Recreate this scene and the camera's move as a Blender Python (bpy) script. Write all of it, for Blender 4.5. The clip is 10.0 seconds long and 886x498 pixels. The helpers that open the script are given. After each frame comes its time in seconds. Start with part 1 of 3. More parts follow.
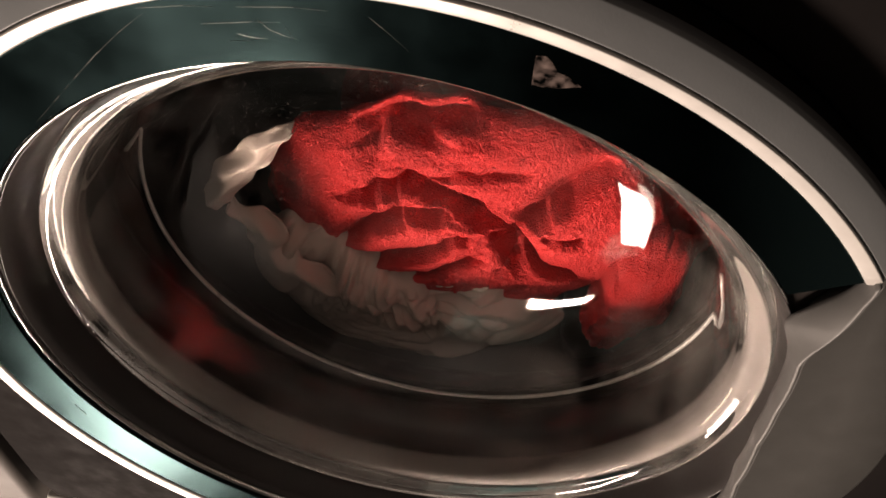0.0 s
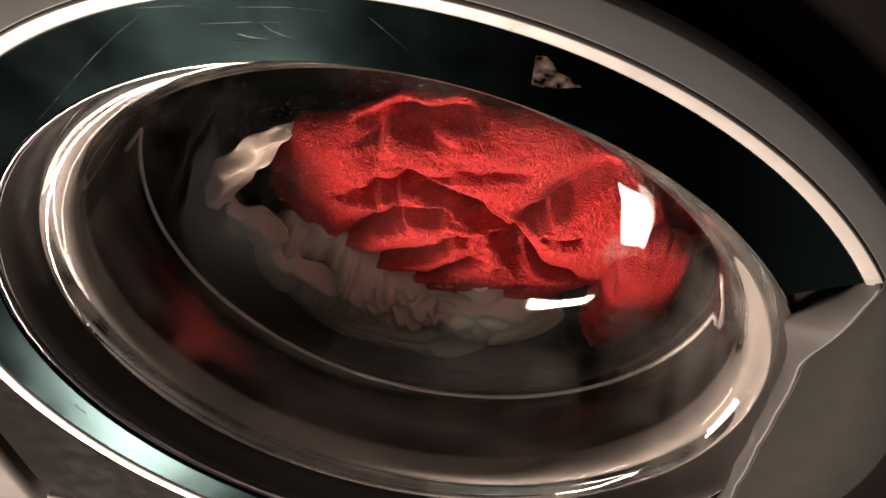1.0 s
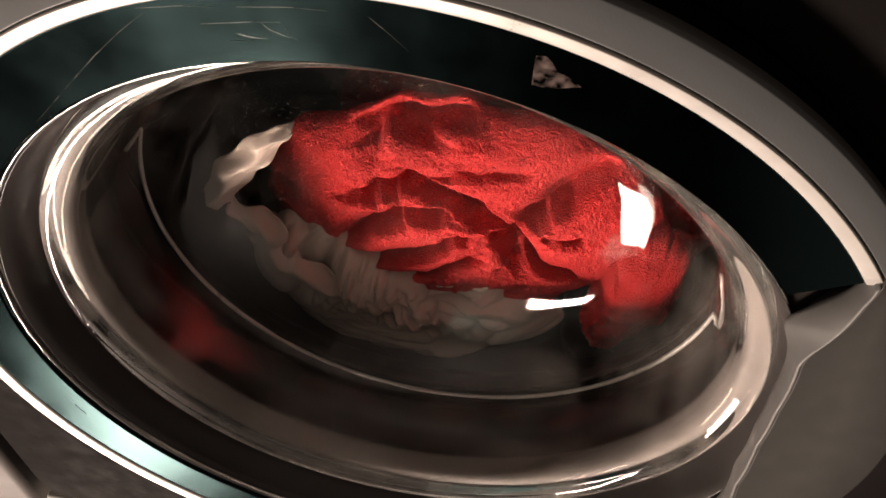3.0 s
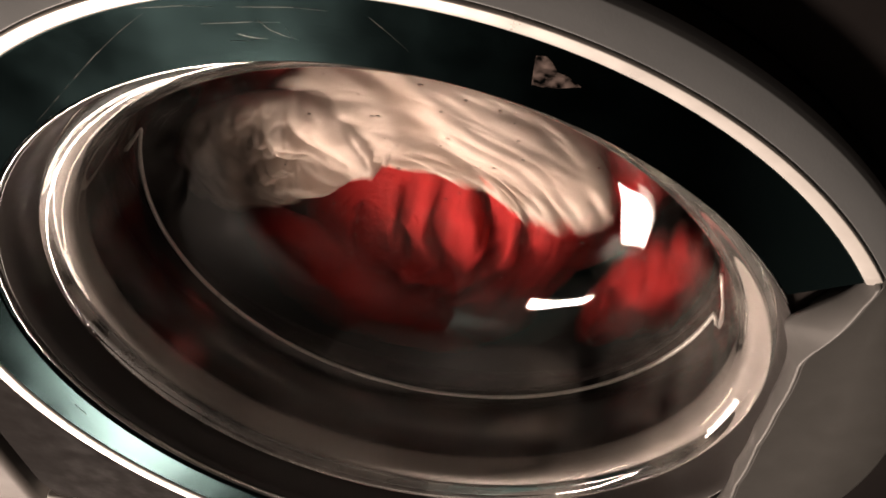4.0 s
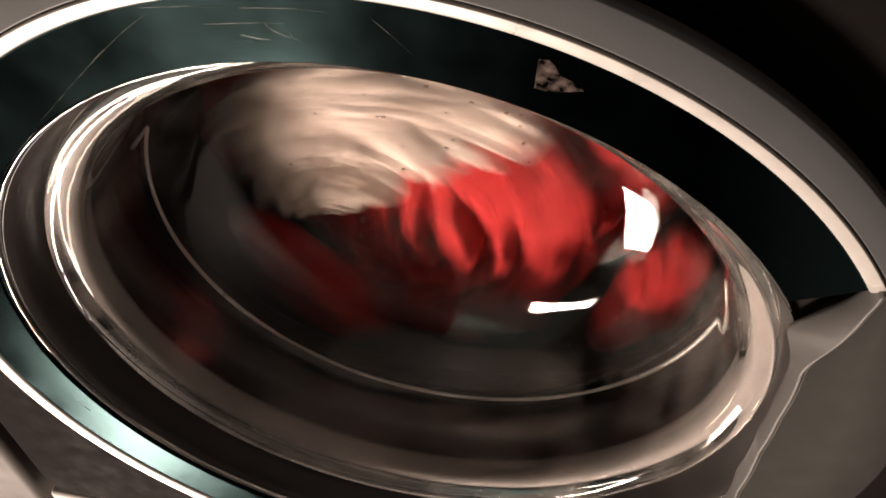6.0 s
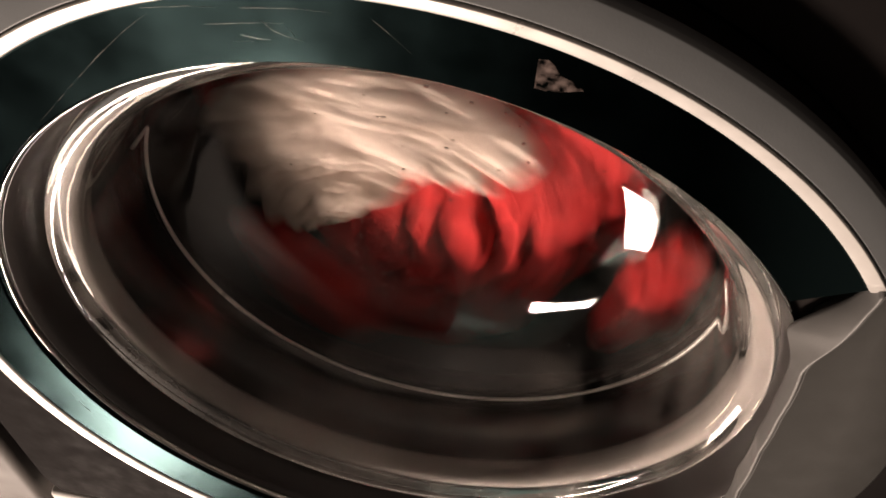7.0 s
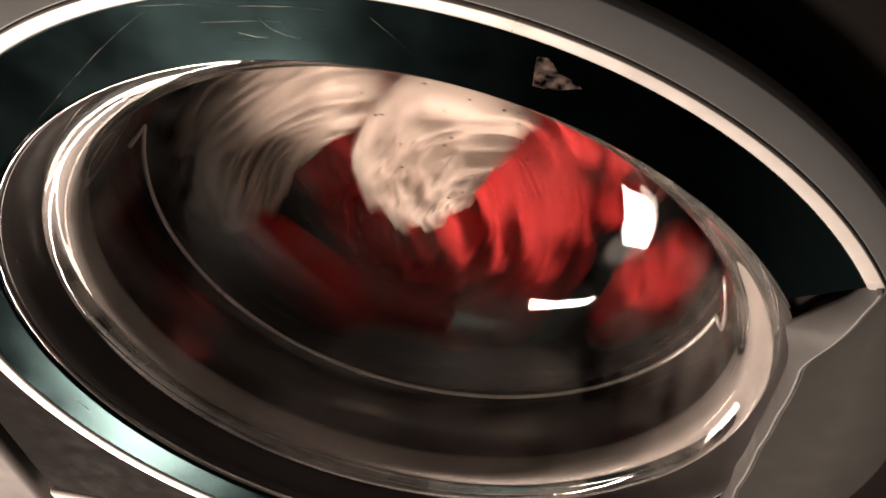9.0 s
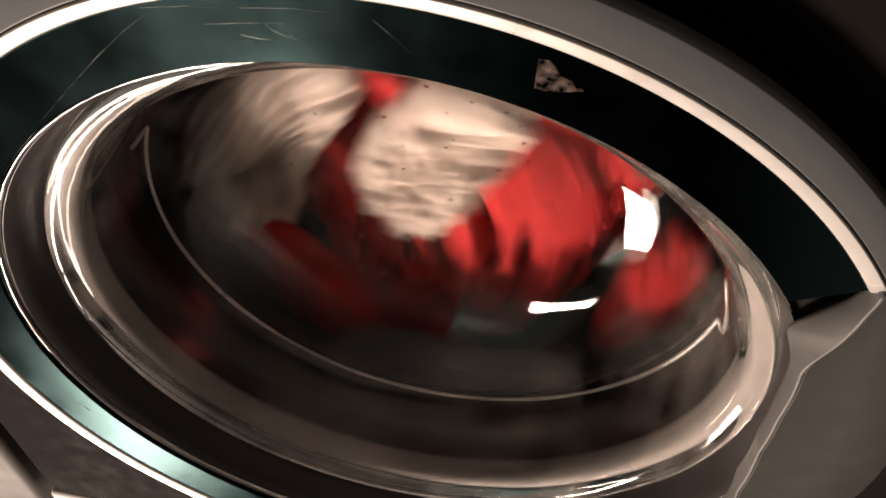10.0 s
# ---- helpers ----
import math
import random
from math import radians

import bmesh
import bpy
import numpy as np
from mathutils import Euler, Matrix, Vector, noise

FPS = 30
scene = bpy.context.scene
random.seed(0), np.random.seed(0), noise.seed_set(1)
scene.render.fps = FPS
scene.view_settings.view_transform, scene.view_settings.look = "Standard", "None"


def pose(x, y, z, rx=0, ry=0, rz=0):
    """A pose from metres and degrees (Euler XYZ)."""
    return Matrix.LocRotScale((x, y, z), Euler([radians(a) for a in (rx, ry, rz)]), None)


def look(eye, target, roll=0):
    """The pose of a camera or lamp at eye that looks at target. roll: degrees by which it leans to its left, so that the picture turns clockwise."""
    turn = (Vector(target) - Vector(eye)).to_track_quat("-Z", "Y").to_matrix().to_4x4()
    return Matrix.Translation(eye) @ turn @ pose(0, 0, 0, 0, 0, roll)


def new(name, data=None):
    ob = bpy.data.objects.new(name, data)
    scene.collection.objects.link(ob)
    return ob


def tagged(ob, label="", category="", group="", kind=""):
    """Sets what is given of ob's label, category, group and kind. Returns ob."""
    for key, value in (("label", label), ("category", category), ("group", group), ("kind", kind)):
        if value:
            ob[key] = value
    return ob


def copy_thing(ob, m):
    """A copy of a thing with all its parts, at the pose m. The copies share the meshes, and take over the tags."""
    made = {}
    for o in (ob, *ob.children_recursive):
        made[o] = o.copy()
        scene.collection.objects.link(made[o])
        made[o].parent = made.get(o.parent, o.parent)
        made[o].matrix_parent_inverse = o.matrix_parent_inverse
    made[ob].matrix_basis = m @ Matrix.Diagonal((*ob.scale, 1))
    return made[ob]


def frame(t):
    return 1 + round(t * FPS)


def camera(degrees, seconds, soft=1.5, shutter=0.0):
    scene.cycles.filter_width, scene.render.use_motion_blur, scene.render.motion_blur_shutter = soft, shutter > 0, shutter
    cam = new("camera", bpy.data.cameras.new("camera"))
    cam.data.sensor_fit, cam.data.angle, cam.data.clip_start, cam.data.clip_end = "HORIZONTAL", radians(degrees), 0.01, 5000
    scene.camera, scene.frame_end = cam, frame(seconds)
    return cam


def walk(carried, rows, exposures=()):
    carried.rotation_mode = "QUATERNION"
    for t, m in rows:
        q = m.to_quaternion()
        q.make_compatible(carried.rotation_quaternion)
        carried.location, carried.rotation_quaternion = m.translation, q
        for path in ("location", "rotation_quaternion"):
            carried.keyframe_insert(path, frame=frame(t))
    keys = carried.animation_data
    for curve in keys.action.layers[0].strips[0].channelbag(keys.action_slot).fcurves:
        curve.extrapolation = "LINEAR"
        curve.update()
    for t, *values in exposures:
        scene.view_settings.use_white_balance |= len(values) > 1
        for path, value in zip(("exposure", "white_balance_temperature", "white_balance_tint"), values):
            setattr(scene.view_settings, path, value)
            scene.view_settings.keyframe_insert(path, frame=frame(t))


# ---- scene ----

HZ = 0.48                      # height of the door's centre above the floor
# The machine's own space: x and z across the door, y into the drum, origin at the door's centre.
# The camera is held upside down below the door, so that this space is the world turned half round.
PLACE = Matrix.Translation((0, 0, HZ)) @ Matrix.Rotation(math.pi, 4, "Y")
cam = camera(53.2, 10.0, soft=1.6, shutter=0.9)
STILL = PLACE @ look((0.0721, -0.2158, 0.3779), (-0.0459, 0.4142, -0.3897), -0.67)
# the machine rocks a little against the camera once the drum turns
SHIFTED = PLACE @ look((0.0744, -0.2144, 0.3782), (-0.0531, 0.4138, -0.3894), -0.67)
NUDGED = PLACE @ look((0.0743, -0.2142, 0.3782), (-0.0509, 0.4123, -0.3913), -0.67)
walk(cam, [(0.0, STILL), (3.9, STILL), (4.05, STILL), (4.35, SHIFTED), (8.8, SHIFTED), (9.0, NUDGED), (9.2, SHIFTED), (10.0, SHIFTED)])

# ---- world and lamps ----
world = bpy.data.worlds.new("night")
world.use_nodes = True
world.node_tree.nodes["Background"].inputs[0].default_value = (0.02, 0.02, 0.025, 1)
world.node_tree.nodes["Background"].inputs[1].default_value = 0.1
scene.world = world
scene.view_settings.exposure = 0.0


# two lamps in front of the machine: one near the ceiling, one lower on the wall
def room_light(name, at, sx, sy, watts):
    d = bpy.data.lights.new(name, "AREA")
    d.shape, d.size, d.size_y, d.energy, d.color = "RECTANGLE", sx, sy, watts, (1.0, 0.79, 0.66)
    new(name, d).matrix_world = look(at, (0.0, 0.0, HZ))


room_light("ceiling_light", (0.88, -1.22, 2.24), 0.40, 0.44, 38)
room_light("wall_light", (0.86, -1.80, 1.42), 0.50, 0.15, 72)


# ---- materials ----
def material(name, base, rough=0.5, metal=0.0, vary=0.15, scale=40.0, bump=0.05, fine=300.0, stretch=(1, 1, 1), sheen=0.0):
    m = bpy.data.materials.new(name)
    m.use_nodes = True
    nt = m.node_tree
    b = nt.nodes["Principled BSDF"]
    tc = nt.nodes.new("ShaderNodeTexCoord")
    mp = nt.nodes.new("ShaderNodeMapping")
    mp.inputs["Scale"].default_value = stretch
    nt.links.new(tc.outputs["Object"], mp.inputs["Vector"])
    n1, n2 = nt.nodes.new("ShaderNodeTexNoise"), nt.nodes.new("ShaderNodeTexNoise")
    n1.inputs["Scale"].default_value, n2.inputs["Scale"].default_value = scale, fine
    n1.inputs["Detail"].default_value = 6
    for n in (n1, n2):
        nt.links.new(mp.outputs["Vector"], n.inputs["Vector"])
    mix = nt.nodes.new("ShaderNodeMix")
    mix.data_type = "RGBA"
    lo, hi = [c * (1 - vary) for c in base], [min(1, c * (1 + vary)) for c in base]
    mix.inputs["A"].default_value, mix.inputs["B"].default_value = (*lo, 1), (*hi, 1)
    add = nt.nodes.new("ShaderNodeMath")
    add.operation = "MULTIPLY_ADD"
    nt.links.new(n2.outputs["Fac"], add.inputs[0])
    add.inputs[1].default_value = 0.5
    half = nt.nodes.new("ShaderNodeMath")
    half.operation = "MULTIPLY"
    nt.links.new(n1.outputs["Fac"], half.inputs[0])
    half.inputs[1].default_value = 0.5
    nt.links.new(half.outputs[0], add.inputs[2])
    nt.links.new(add.outputs[0], mix.inputs["Factor"])
    nt.links.new(mix.outputs["Result"], b.inputs["Base Color"])
    rr = nt.nodes.new("ShaderNodeMapRange")
    rr.inputs["From Min"].default_value, rr.inputs["From Max"].default_value = 0.3, 0.7
    rr.inputs["To Min"].default_value, rr.inputs["To Max"].default_value = max(0.02, rough * 0.8), min(1, rough * 1.2)
    nt.links.new(n1.outputs["Fac"], rr.inputs["Value"])
    nt.links.new(rr.outputs["Result"], b.inputs["Roughness"])
    b.inputs["Metallic"].default_value = metal
    b.inputs["Sheen Weight"].default_value = sheen
    if bump:
        bp = nt.nodes.new("ShaderNodeBump")
        bp.inputs["Strength"].default_value, bp.inputs["Distance"].default_value = bump, 0.001
        nt.links.new(n2.outputs["Fac"], bp.inputs["Height"])
        nt.links.new(bp.outputs["Normal"], b.inputs["Normal"])
    return m


def glass_material(name):
    """Clear glass with a thin, patchy film of dust and dried streaks."""
    m = bpy.data.materials.new(name)
    m.use_nodes = True
    nt = m.node_tree
    b = nt.nodes["Principled BSDF"]
    b.inputs["Base Color"].default_value = (0.97, 0.98, 0.97, 1)
    b.inputs["Transmission Weight"].default_value = 1.0
    b.inputs["IOR"].default_value = 1.48
    b.inputs["Roughness"].default_value = 0.015
    tc = nt.nodes.new("ShaderNodeTexCoord")
    cloud, speck = nt.nodes.new("ShaderNodeTexNoise"), nt.nodes.new("ShaderNodeTexNoise")
    cloud.inputs["Scale"].default_value, cloud.inputs["Detail"].default_value = 22, 8
    speck.inputs["Scale"].default_value, speck.inputs["Detail"].default_value = 420, 3
    ramps = []
    for n, lo, hi, top in ((cloud, 0.42, 0.75, 0.05), (speck, 0.64, 0.80, 0.08)):
        nt.links.new(tc.outputs["Object"], n.inputs["Vector"])
        r = nt.nodes.new("ShaderNodeMapRange")
        for key, value in (("From Min", lo), ("From Max", hi), ("To Min", 0.0), ("To Max", top)):
            r.inputs[key].default_value = value
        nt.links.new(n.outputs["Fac"], r.inputs["Value"])
        ramps.append(r)
    # a pale film that thickens on the bowl's side wall
    flat = nt.nodes.new("ShaderNodeVectorMath")
    flat.operation = "MULTIPLY"
    flat.inputs[1].default_value = (1, 0, 1)
    nt.links.new(tc.outputs["Object"], flat.inputs[0])
    reach = nt.nodes.new("ShaderNodeVectorMath")
    reach.operation = "LENGTH"
    nt.links.new(flat.outputs["Vector"], reach.inputs[0])
    wall = nt.nodes.new("ShaderNodeMapRange")
    for key, value in (("From Min", 0.15), ("From Max", 0.170), ("To Min", 0.25), ("To Max", 2.4)):
        wall.inputs[key].default_value = value
    nt.links.new(reach.outputs["Value"], wall.inputs["Value"])
    film = nt.nodes.new("ShaderNodeMath")
    film.operation = "MULTIPLY"
    nt.links.new(ramps[0].outputs["Result"], film.inputs[0])
    nt.links.new(wall.outputs["Result"], film.inputs[1])
    both = nt.nodes.new("ShaderNodeMath")
    nt.links.new(film.outputs[0], both.inputs[0])
    nt.links.new(ramps[1].outputs["Result"], both.inputs[1])
    dust = nt.nodes.new("ShaderNodeBsdfDiffuse")
    dust.inputs["Color"].default_value = (0.55, 0.50, 0.46, 1)
    mix = nt.nodes.new("ShaderNodeMixShader")
    nt.links.new(both.outputs[0], mix.inputs[0])
    nt.links.new(b.outputs[0], mix.inputs[1])
    nt.links.new(dust.outputs[0], mix.inputs[2])
    nt.links.new(mix.outputs[0], nt.nodes["Material Output"].inputs["Surface"])
    return m


def water_material():
    m = bpy.data.materials.new("water")
    m.use_nodes = True
    b = m.node_tree.nodes["Principled BSDF"]
    b.inputs["Transmission Weight"].default_value = 1.0
    b.inputs["IOR"].default_value = 1.33
    b.inputs["Roughness"].default_value = 0.02
    return m


M_WATER = water_material()
M_SCRATCH = material("bare scratched metal", (0.32, 0.32, 0.30), 0.45, 0.6, 0.2, 200, 0.0, 900)
M_GLASS = glass_material("bowl glass")


def patch_material(name, colour, thick):
    """A patchy, dull coat that lets the surface below show through."""
    m = bpy.data.materials.new(name)
    m.use_nodes = True
    nt = m.node_tree
    b = nt.nodes["Principled BSDF"]
    b.inputs["Base Color"].default_value = (*colour, 1)
    b.inputs["Roughness"].default_value = 0.8
    tc = nt.nodes.new("ShaderNodeTexCoord")
    n = nt.nodes.new("ShaderNodeTexNoise")
    n.inputs["Scale"].default_value, n.inputs["Detail"].default_value = 160, 6
    nt.links.new(tc.outputs["Object"], n.inputs["Vector"])
    r = nt.nodes.new("ShaderNodeMapRange")
    for key, value in (("From Min", 0.40), ("From Max", 0.68), ("To Min", 0.0), ("To Max", thick)):
        r.inputs[key].default_value = value
    nt.links.new(n.outputs["Fac"], r.inputs["Value"])
    nt.links.new(r.outputs["Result"], b.inputs["Alpha"])
    return m


M_GLEAM = patch_material("dusty painted gleam", (0.22, 0.16, 0.14), 0.7)
M_REFLECTION_EDGE = patch_material("painted reflection edge", (0.30, 0.30, 0.28), 0.35)
M_GREY = material("grey satin plastic", (0.175, 0.183, 0.187), 0.42, 0.1, 0.05, 60, 0.04, 900)
M_RIM = material("satin silver rim", (0.72, 0.69, 0.655), 0.32, 0.35, 0.05, 80, 0.03, 900)
M_RING = material("dark brushed ring", (0.012, 0.022, 0.0232), 0.15, 1.0, 0.25, 30, 0.015, 500)


def brush_round(m):
    """Brush marks that run round the door's axis."""
    nt = m.node_tree
    b = nt.nodes["Principled BSDF"]
    tan = nt.nodes.new("ShaderNodeTangent")
    tan.direction_type, tan.axis = "RADIAL", "Y"
    nt.links.new(tan.outputs["Tangent"], b.inputs["Tangent"])
    b.inputs["Anisotropic"].default_value = 0.25
    b.inputs["Anisotropic Rotation"].default_value = 0.25
    b.inputs["Specular Tint"].default_value = (0.56, 0.585, 0.59, 1)


brush_round(M_RING)
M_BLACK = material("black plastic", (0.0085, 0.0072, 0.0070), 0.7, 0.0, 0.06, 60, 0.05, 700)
M_BEVEL = material("grey plastic bevel", (0.115, 0.112, 0.108), 0.42, 0.0, 0.05, 60, 0.04, 900)
M_BLACK.node_tree.nodes["Principled BSDF"].inputs["Specular IOR Level"].default_value = 0.04
M_COLLAR = material("dark collar plastic", (0.026, 0.0225, 0.021), 0.38, 0.0, 0.25, 50, 0.05, 600)
M_RUBBER = material("grey rubber", (0.022, 0.020, 0.019), 0.55, 0.0, 0.2, 40, 0.08, 500)
M_LIP = material("polished steel", (0.75, 0.74, 0.72), 0.12, 1.0, 0.05, 60, 0.02, 700)
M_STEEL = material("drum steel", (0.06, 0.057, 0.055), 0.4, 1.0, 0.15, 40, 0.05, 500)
M_RED = material("red terry cloth", (0.37, 0.0200, 0.0205), 0.95, 0.0, 0.35, 60, 1.0, 700, sheen=0.0)
M_RED.node_tree.nodes["Principled BSDF"].inputs["Specular IOR Level"].default_value = 0.15
for node in M_RED.node_tree.nodes:
    if node.type == "BUMP":
        node.inputs["Distance"].default_value = 0.0025
M_GRIP = material("dark grey satin plastic", (0.043, 0.042, 0.039), 0.45, 0.0, 0.06, 60, 0.04, 900)
M_SEAL = material("beige grey sealing ring", (0.115, 0.098, 0.09), 0.85, 0.0, 0.25, 40, 0.06, 500)
M_WHITE = material("off-white cotton", (0.44, 0.36, 0.315), 0.9, 0.0, 0.12, 50, 0.5, 1400)
M_BEIGE = material("light painted panel", (0.075, 0.066, 0.060), 0.6, 0.0, 0.06, 20, 0.05, 400)
M_WALL = material("painted wall", (0.08, 0.073, 0.066), 0.8, 0.0, 0.08, 6, 0.1, 200)
M_FLOOR = material("vinyl floor", (0.05, 0.045, 0.042), 0.6, 0.0, 0.15, 12, 0.05, 200)
# unseen ceiling, darkened so that the door ring reflects little of it
M_CEIL = material("near-black ceiling", (0.010, 0.017, 0.017), 0.9, 0.0, 0.06, 8, 0.08, 150)
M_TEALWALL = material("teal painted wall", (0.20, 0.34, 0.34), 0.8, 0.0, 0.08, 6, 0.1, 200)
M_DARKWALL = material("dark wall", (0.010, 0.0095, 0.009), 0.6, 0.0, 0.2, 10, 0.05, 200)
M_LABEL = material("white plastic", (0.75, 0.73, 0.70), 0.4, 0.0, 0.04, 40, 0.03, 500)


# ---- mesh helpers ----
def mesh_object(name, bm, mat, smooth=True):
    me = bpy.data.meshes.new(name)
    bmesh.ops.recalc_face_normals(bm, faces=bm.faces)
    if bm.calc_volume(signed=True) < 0:
        bmesh.ops.reverse_faces(bm, faces=bm.faces)
    bm.to_mesh(me)
    bm.free()
    if smooth:
        me.polygons.foreach_set("use_smooth", [True] * len(me.polygons))
    me.materials.append(mat)
    return new(name, me)


def part(name, bm, mat, parent, label="", smooth=True):
    ob = mesh_object(name, bm, mat, smooth)
    ob.parent = parent
    if label:
        tagged(ob, label)
    return ob


def revolve(profile, seg=192, a0=0.0, a1=360.0, loop=True):
    """Turn a profile of (radius, depth) round the depth axis."""
    bm = bmesh.new()
    whole = abs(a1 - a0) >= 360
    n = seg if whole else seg + 1
    rings = []
    for i in range(n):
        a = radians(a0 + (a1 - a0) * i / seg)
        rings.append([bm.verts.new((r * math.cos(a), y, r * math.sin(a))) for r, y in profile])
    k = len(profile)
    for i in range(seg):
        p, q = rings[i], rings[(i + 1) % n]
        for j in range(k if loop else k - 1):
            bm.faces.new((p[j], p[(j + 1) % k], q[(j + 1) % k], q[j]))
    if not whole and loop:
        bm.faces.new(rings[0])
        bm.faces.new(rings[-1][::-1])
    bmesh.ops.remove_doubles(bm, verts=bm.verts, dist=1e-6)
    loose = [e for e in bm.edges if not e.link_faces]
    bmesh.ops.delete(bm, geom=loose, context="EDGES")
    return bm


def smooth_profile(pts, times=2, closed=False):
    """Round off a profile by cutting its corners."""
    for _ in range(times):
        out = [] if closed else [pts[0]]
        m = len(pts)
        for i in range(m if closed else m - 1):
            (a, b), (c, d) = pts[i], pts[(i + 1) % m]
            out += [(a * 0.75 + c * 0.25, b * 0.75 + d * 0.25), (a * 0.25 + c * 0.75, b * 0.25 + d * 0.75)]
        if not closed:
            out.append(pts[-1])
        pts = out
    return pts


def crisp(pts, eps=0.00025):
    """A closed profile with a small chamfer at each corner, so that smooth shading keeps its flats flat."""
    out = []
    m = len(pts)
    for i in range(m):
        p, q, n = (Vector(pts[(i + k) % m]) for k in (0, -1, 1))
        a, b = (q - p), (n - p)
        for d in (a, b):
            step = min(eps, 0.3 * d.length)
            out.append(tuple(p + d.normalized() * step))
        for d in (b,):
            out.append(tuple(p + d.normalized() * min(eps * 2, 0.4 * d.length)))
    return out


def box(bm, x0, y0, z0, x1, y1, z1, bevel=0.0):
    r = bmesh.ops.create_cube(bm, size=1, matrix=Matrix.Translation(((x0 + x1) / 2, (y0 + y1) / 2, (z0 + z1) / 2)) @ Matrix.Diagonal((x1 - x0, y1 - y0, z1 - z0, 1)))
    if bevel:
        edges = {e for v in r["verts"] for e in v.link_edges}
        bmesh.ops.bevel(bm, geom=list(edges), offset=bevel, segments=3, affect="EDGES", profile=0.5)
    return bm


def slab(name, x0, y0, z0, x1, y1, z1, mat, label, category):
    return tagged(mesh_object(name, box(bmesh.new(), x0, y0, z0, x1, y1, z1), mat, False), label, category, kind="structure")


# ---- room ----
slab("floor", -0.52, -2.1, -0.05, 1.7, 0.7, 0.0, M_FLOOR, "grey brown vinyl floor of a laundry room", "floor")
slab("ceiling", -0.52, -2.1, 2.45, 1.7, 0.7, 2.5, M_CEIL, "plain painted ceiling", "ceiling")
slab("wall_north", -0.52, 0.7, 0.0, 1.7, 0.8, 2.45, M_WALL, "plain painted wall behind the machine", "wall")
# the dark walls are unseen, added to keep the ring's reflections black
slab("wall_south", -0.52, -2.2, 0.0, 0.36, -2.1, 2.45, M_DARKWALL, "unseen dark wall added to keep the ring's reflections black", "wall")
slab("wall_south_teal", 0.361, -2.2, 0.0, 1.7, -2.1, 2.45, M_TEALWALL, "plain teal painted wall", "wall")
slab("wall_west", -0.52, -2.1, 0.0, -0.42, 0.7, 2.45, M_DARKWALL, "unseen dark wall added to keep the ring's reflections black", "wall")
slab("wall_east", 1.7, -2.1, 0.0, 1.8, 0.7, 2.45, M_DARKWALL, "unseen dark wall added to keep the ring's reflections black", "wall")

# ---- washing machine ----
machine = tagged(new("washing_machine"), "black front-loading washing machine with a round door", "washing machine")
machine.matrix_world = PLACE


def front_panel():
    """A flat front with a round hole, in one closed sheet."""
    bm = bmesh.new()
    seg, rings = 128, []
    def square(a, hx, z0, z1):
        c, s = math.cos(a), math.sin(a)
        k = min(hx / abs(c) if abs(c) > 1e-9 else 9, (z1 / s if s > 1e-9 else (z0 / s if s < -1e-9 else 9)))
        return c * k, s * k
    for i in range(seg):
        a = 2 * math.pi * i / seg
        x, z = square(a, 0.308, -0.301, 0.44)
        c, s = math.cos(a), math.sin(a)
        rings.append([bm.verts.new(p) for p in ((0.238 * c, 0.10, 0.238 * s), (0.238 * c, 0.034, 0.238 * s), (0.242 * c, 0.030, 0.242 * s),
                                                (x * 0.975, 0.030, z * 0.985), (x * 0.995, 0.036, z * 0.997), (x, 0.05, z), (x, 0.10, z))])
    for i in range(seg):
        p, q = rings[i], rings[(i + 1) % seg]
        for j in range(7):
            bm.faces.new((p[j], p[(j + 1) % 7], q[(j + 1) % 7], q[j]))
    return bm


part("front_panel", front_panel(), M_BLACK, machine)
for x0, x1 in ((-0.308, -0.296), (0.296, 0.308)):
    part("side_panel", box(bmesh.new(), x0, 0.101, -0.385, x1, 0.60, 0.44, 0.003), M_LABEL, machine, "white painted side panel")
part("top_panel", box(bmesh.new(), -0.308, 0.03, -0.405, 0.308, 0.60, -0.386, 0.004), M_LABEL, machine, "white top panel")
part("back_panel", box(bmesh.new(), -0.295, 0.585, -0.385, 0.295, 0.60, 0.44, 0.003), M_BLACK, machine)
part("base_panel", box(bmesh.new(), -0.30, 0.06, 0.441, 0.30, 0.59, 0.48, 0.003), M_BLACK, machine)
part("control_panel", box(bmesh.new(), -0.307, 0.028, -0.385, 0.307, 0.10, -0.3035, 0.004), M_LABEL, machine, "white plastic control panel")
gasket = smooth_profile([(0.238, 0.055), (0.205, 0.050), (0.190, 0.046), (0.187, 0.056), (0.196, 0.066), (0.200, 0.082), (0.192, 0.092), (0.193, 0.106), (0.205, 0.115), (0.205, 0.135), (0.212, 0.150), (0.238, 0.150)], 2)
part("door_gasket", revolve(gasket + [(r + 0.004, y + 0.004) for r, y in reversed(gasket)]), M_RUBBER, machine, "dark grey folded rubber door gasket")



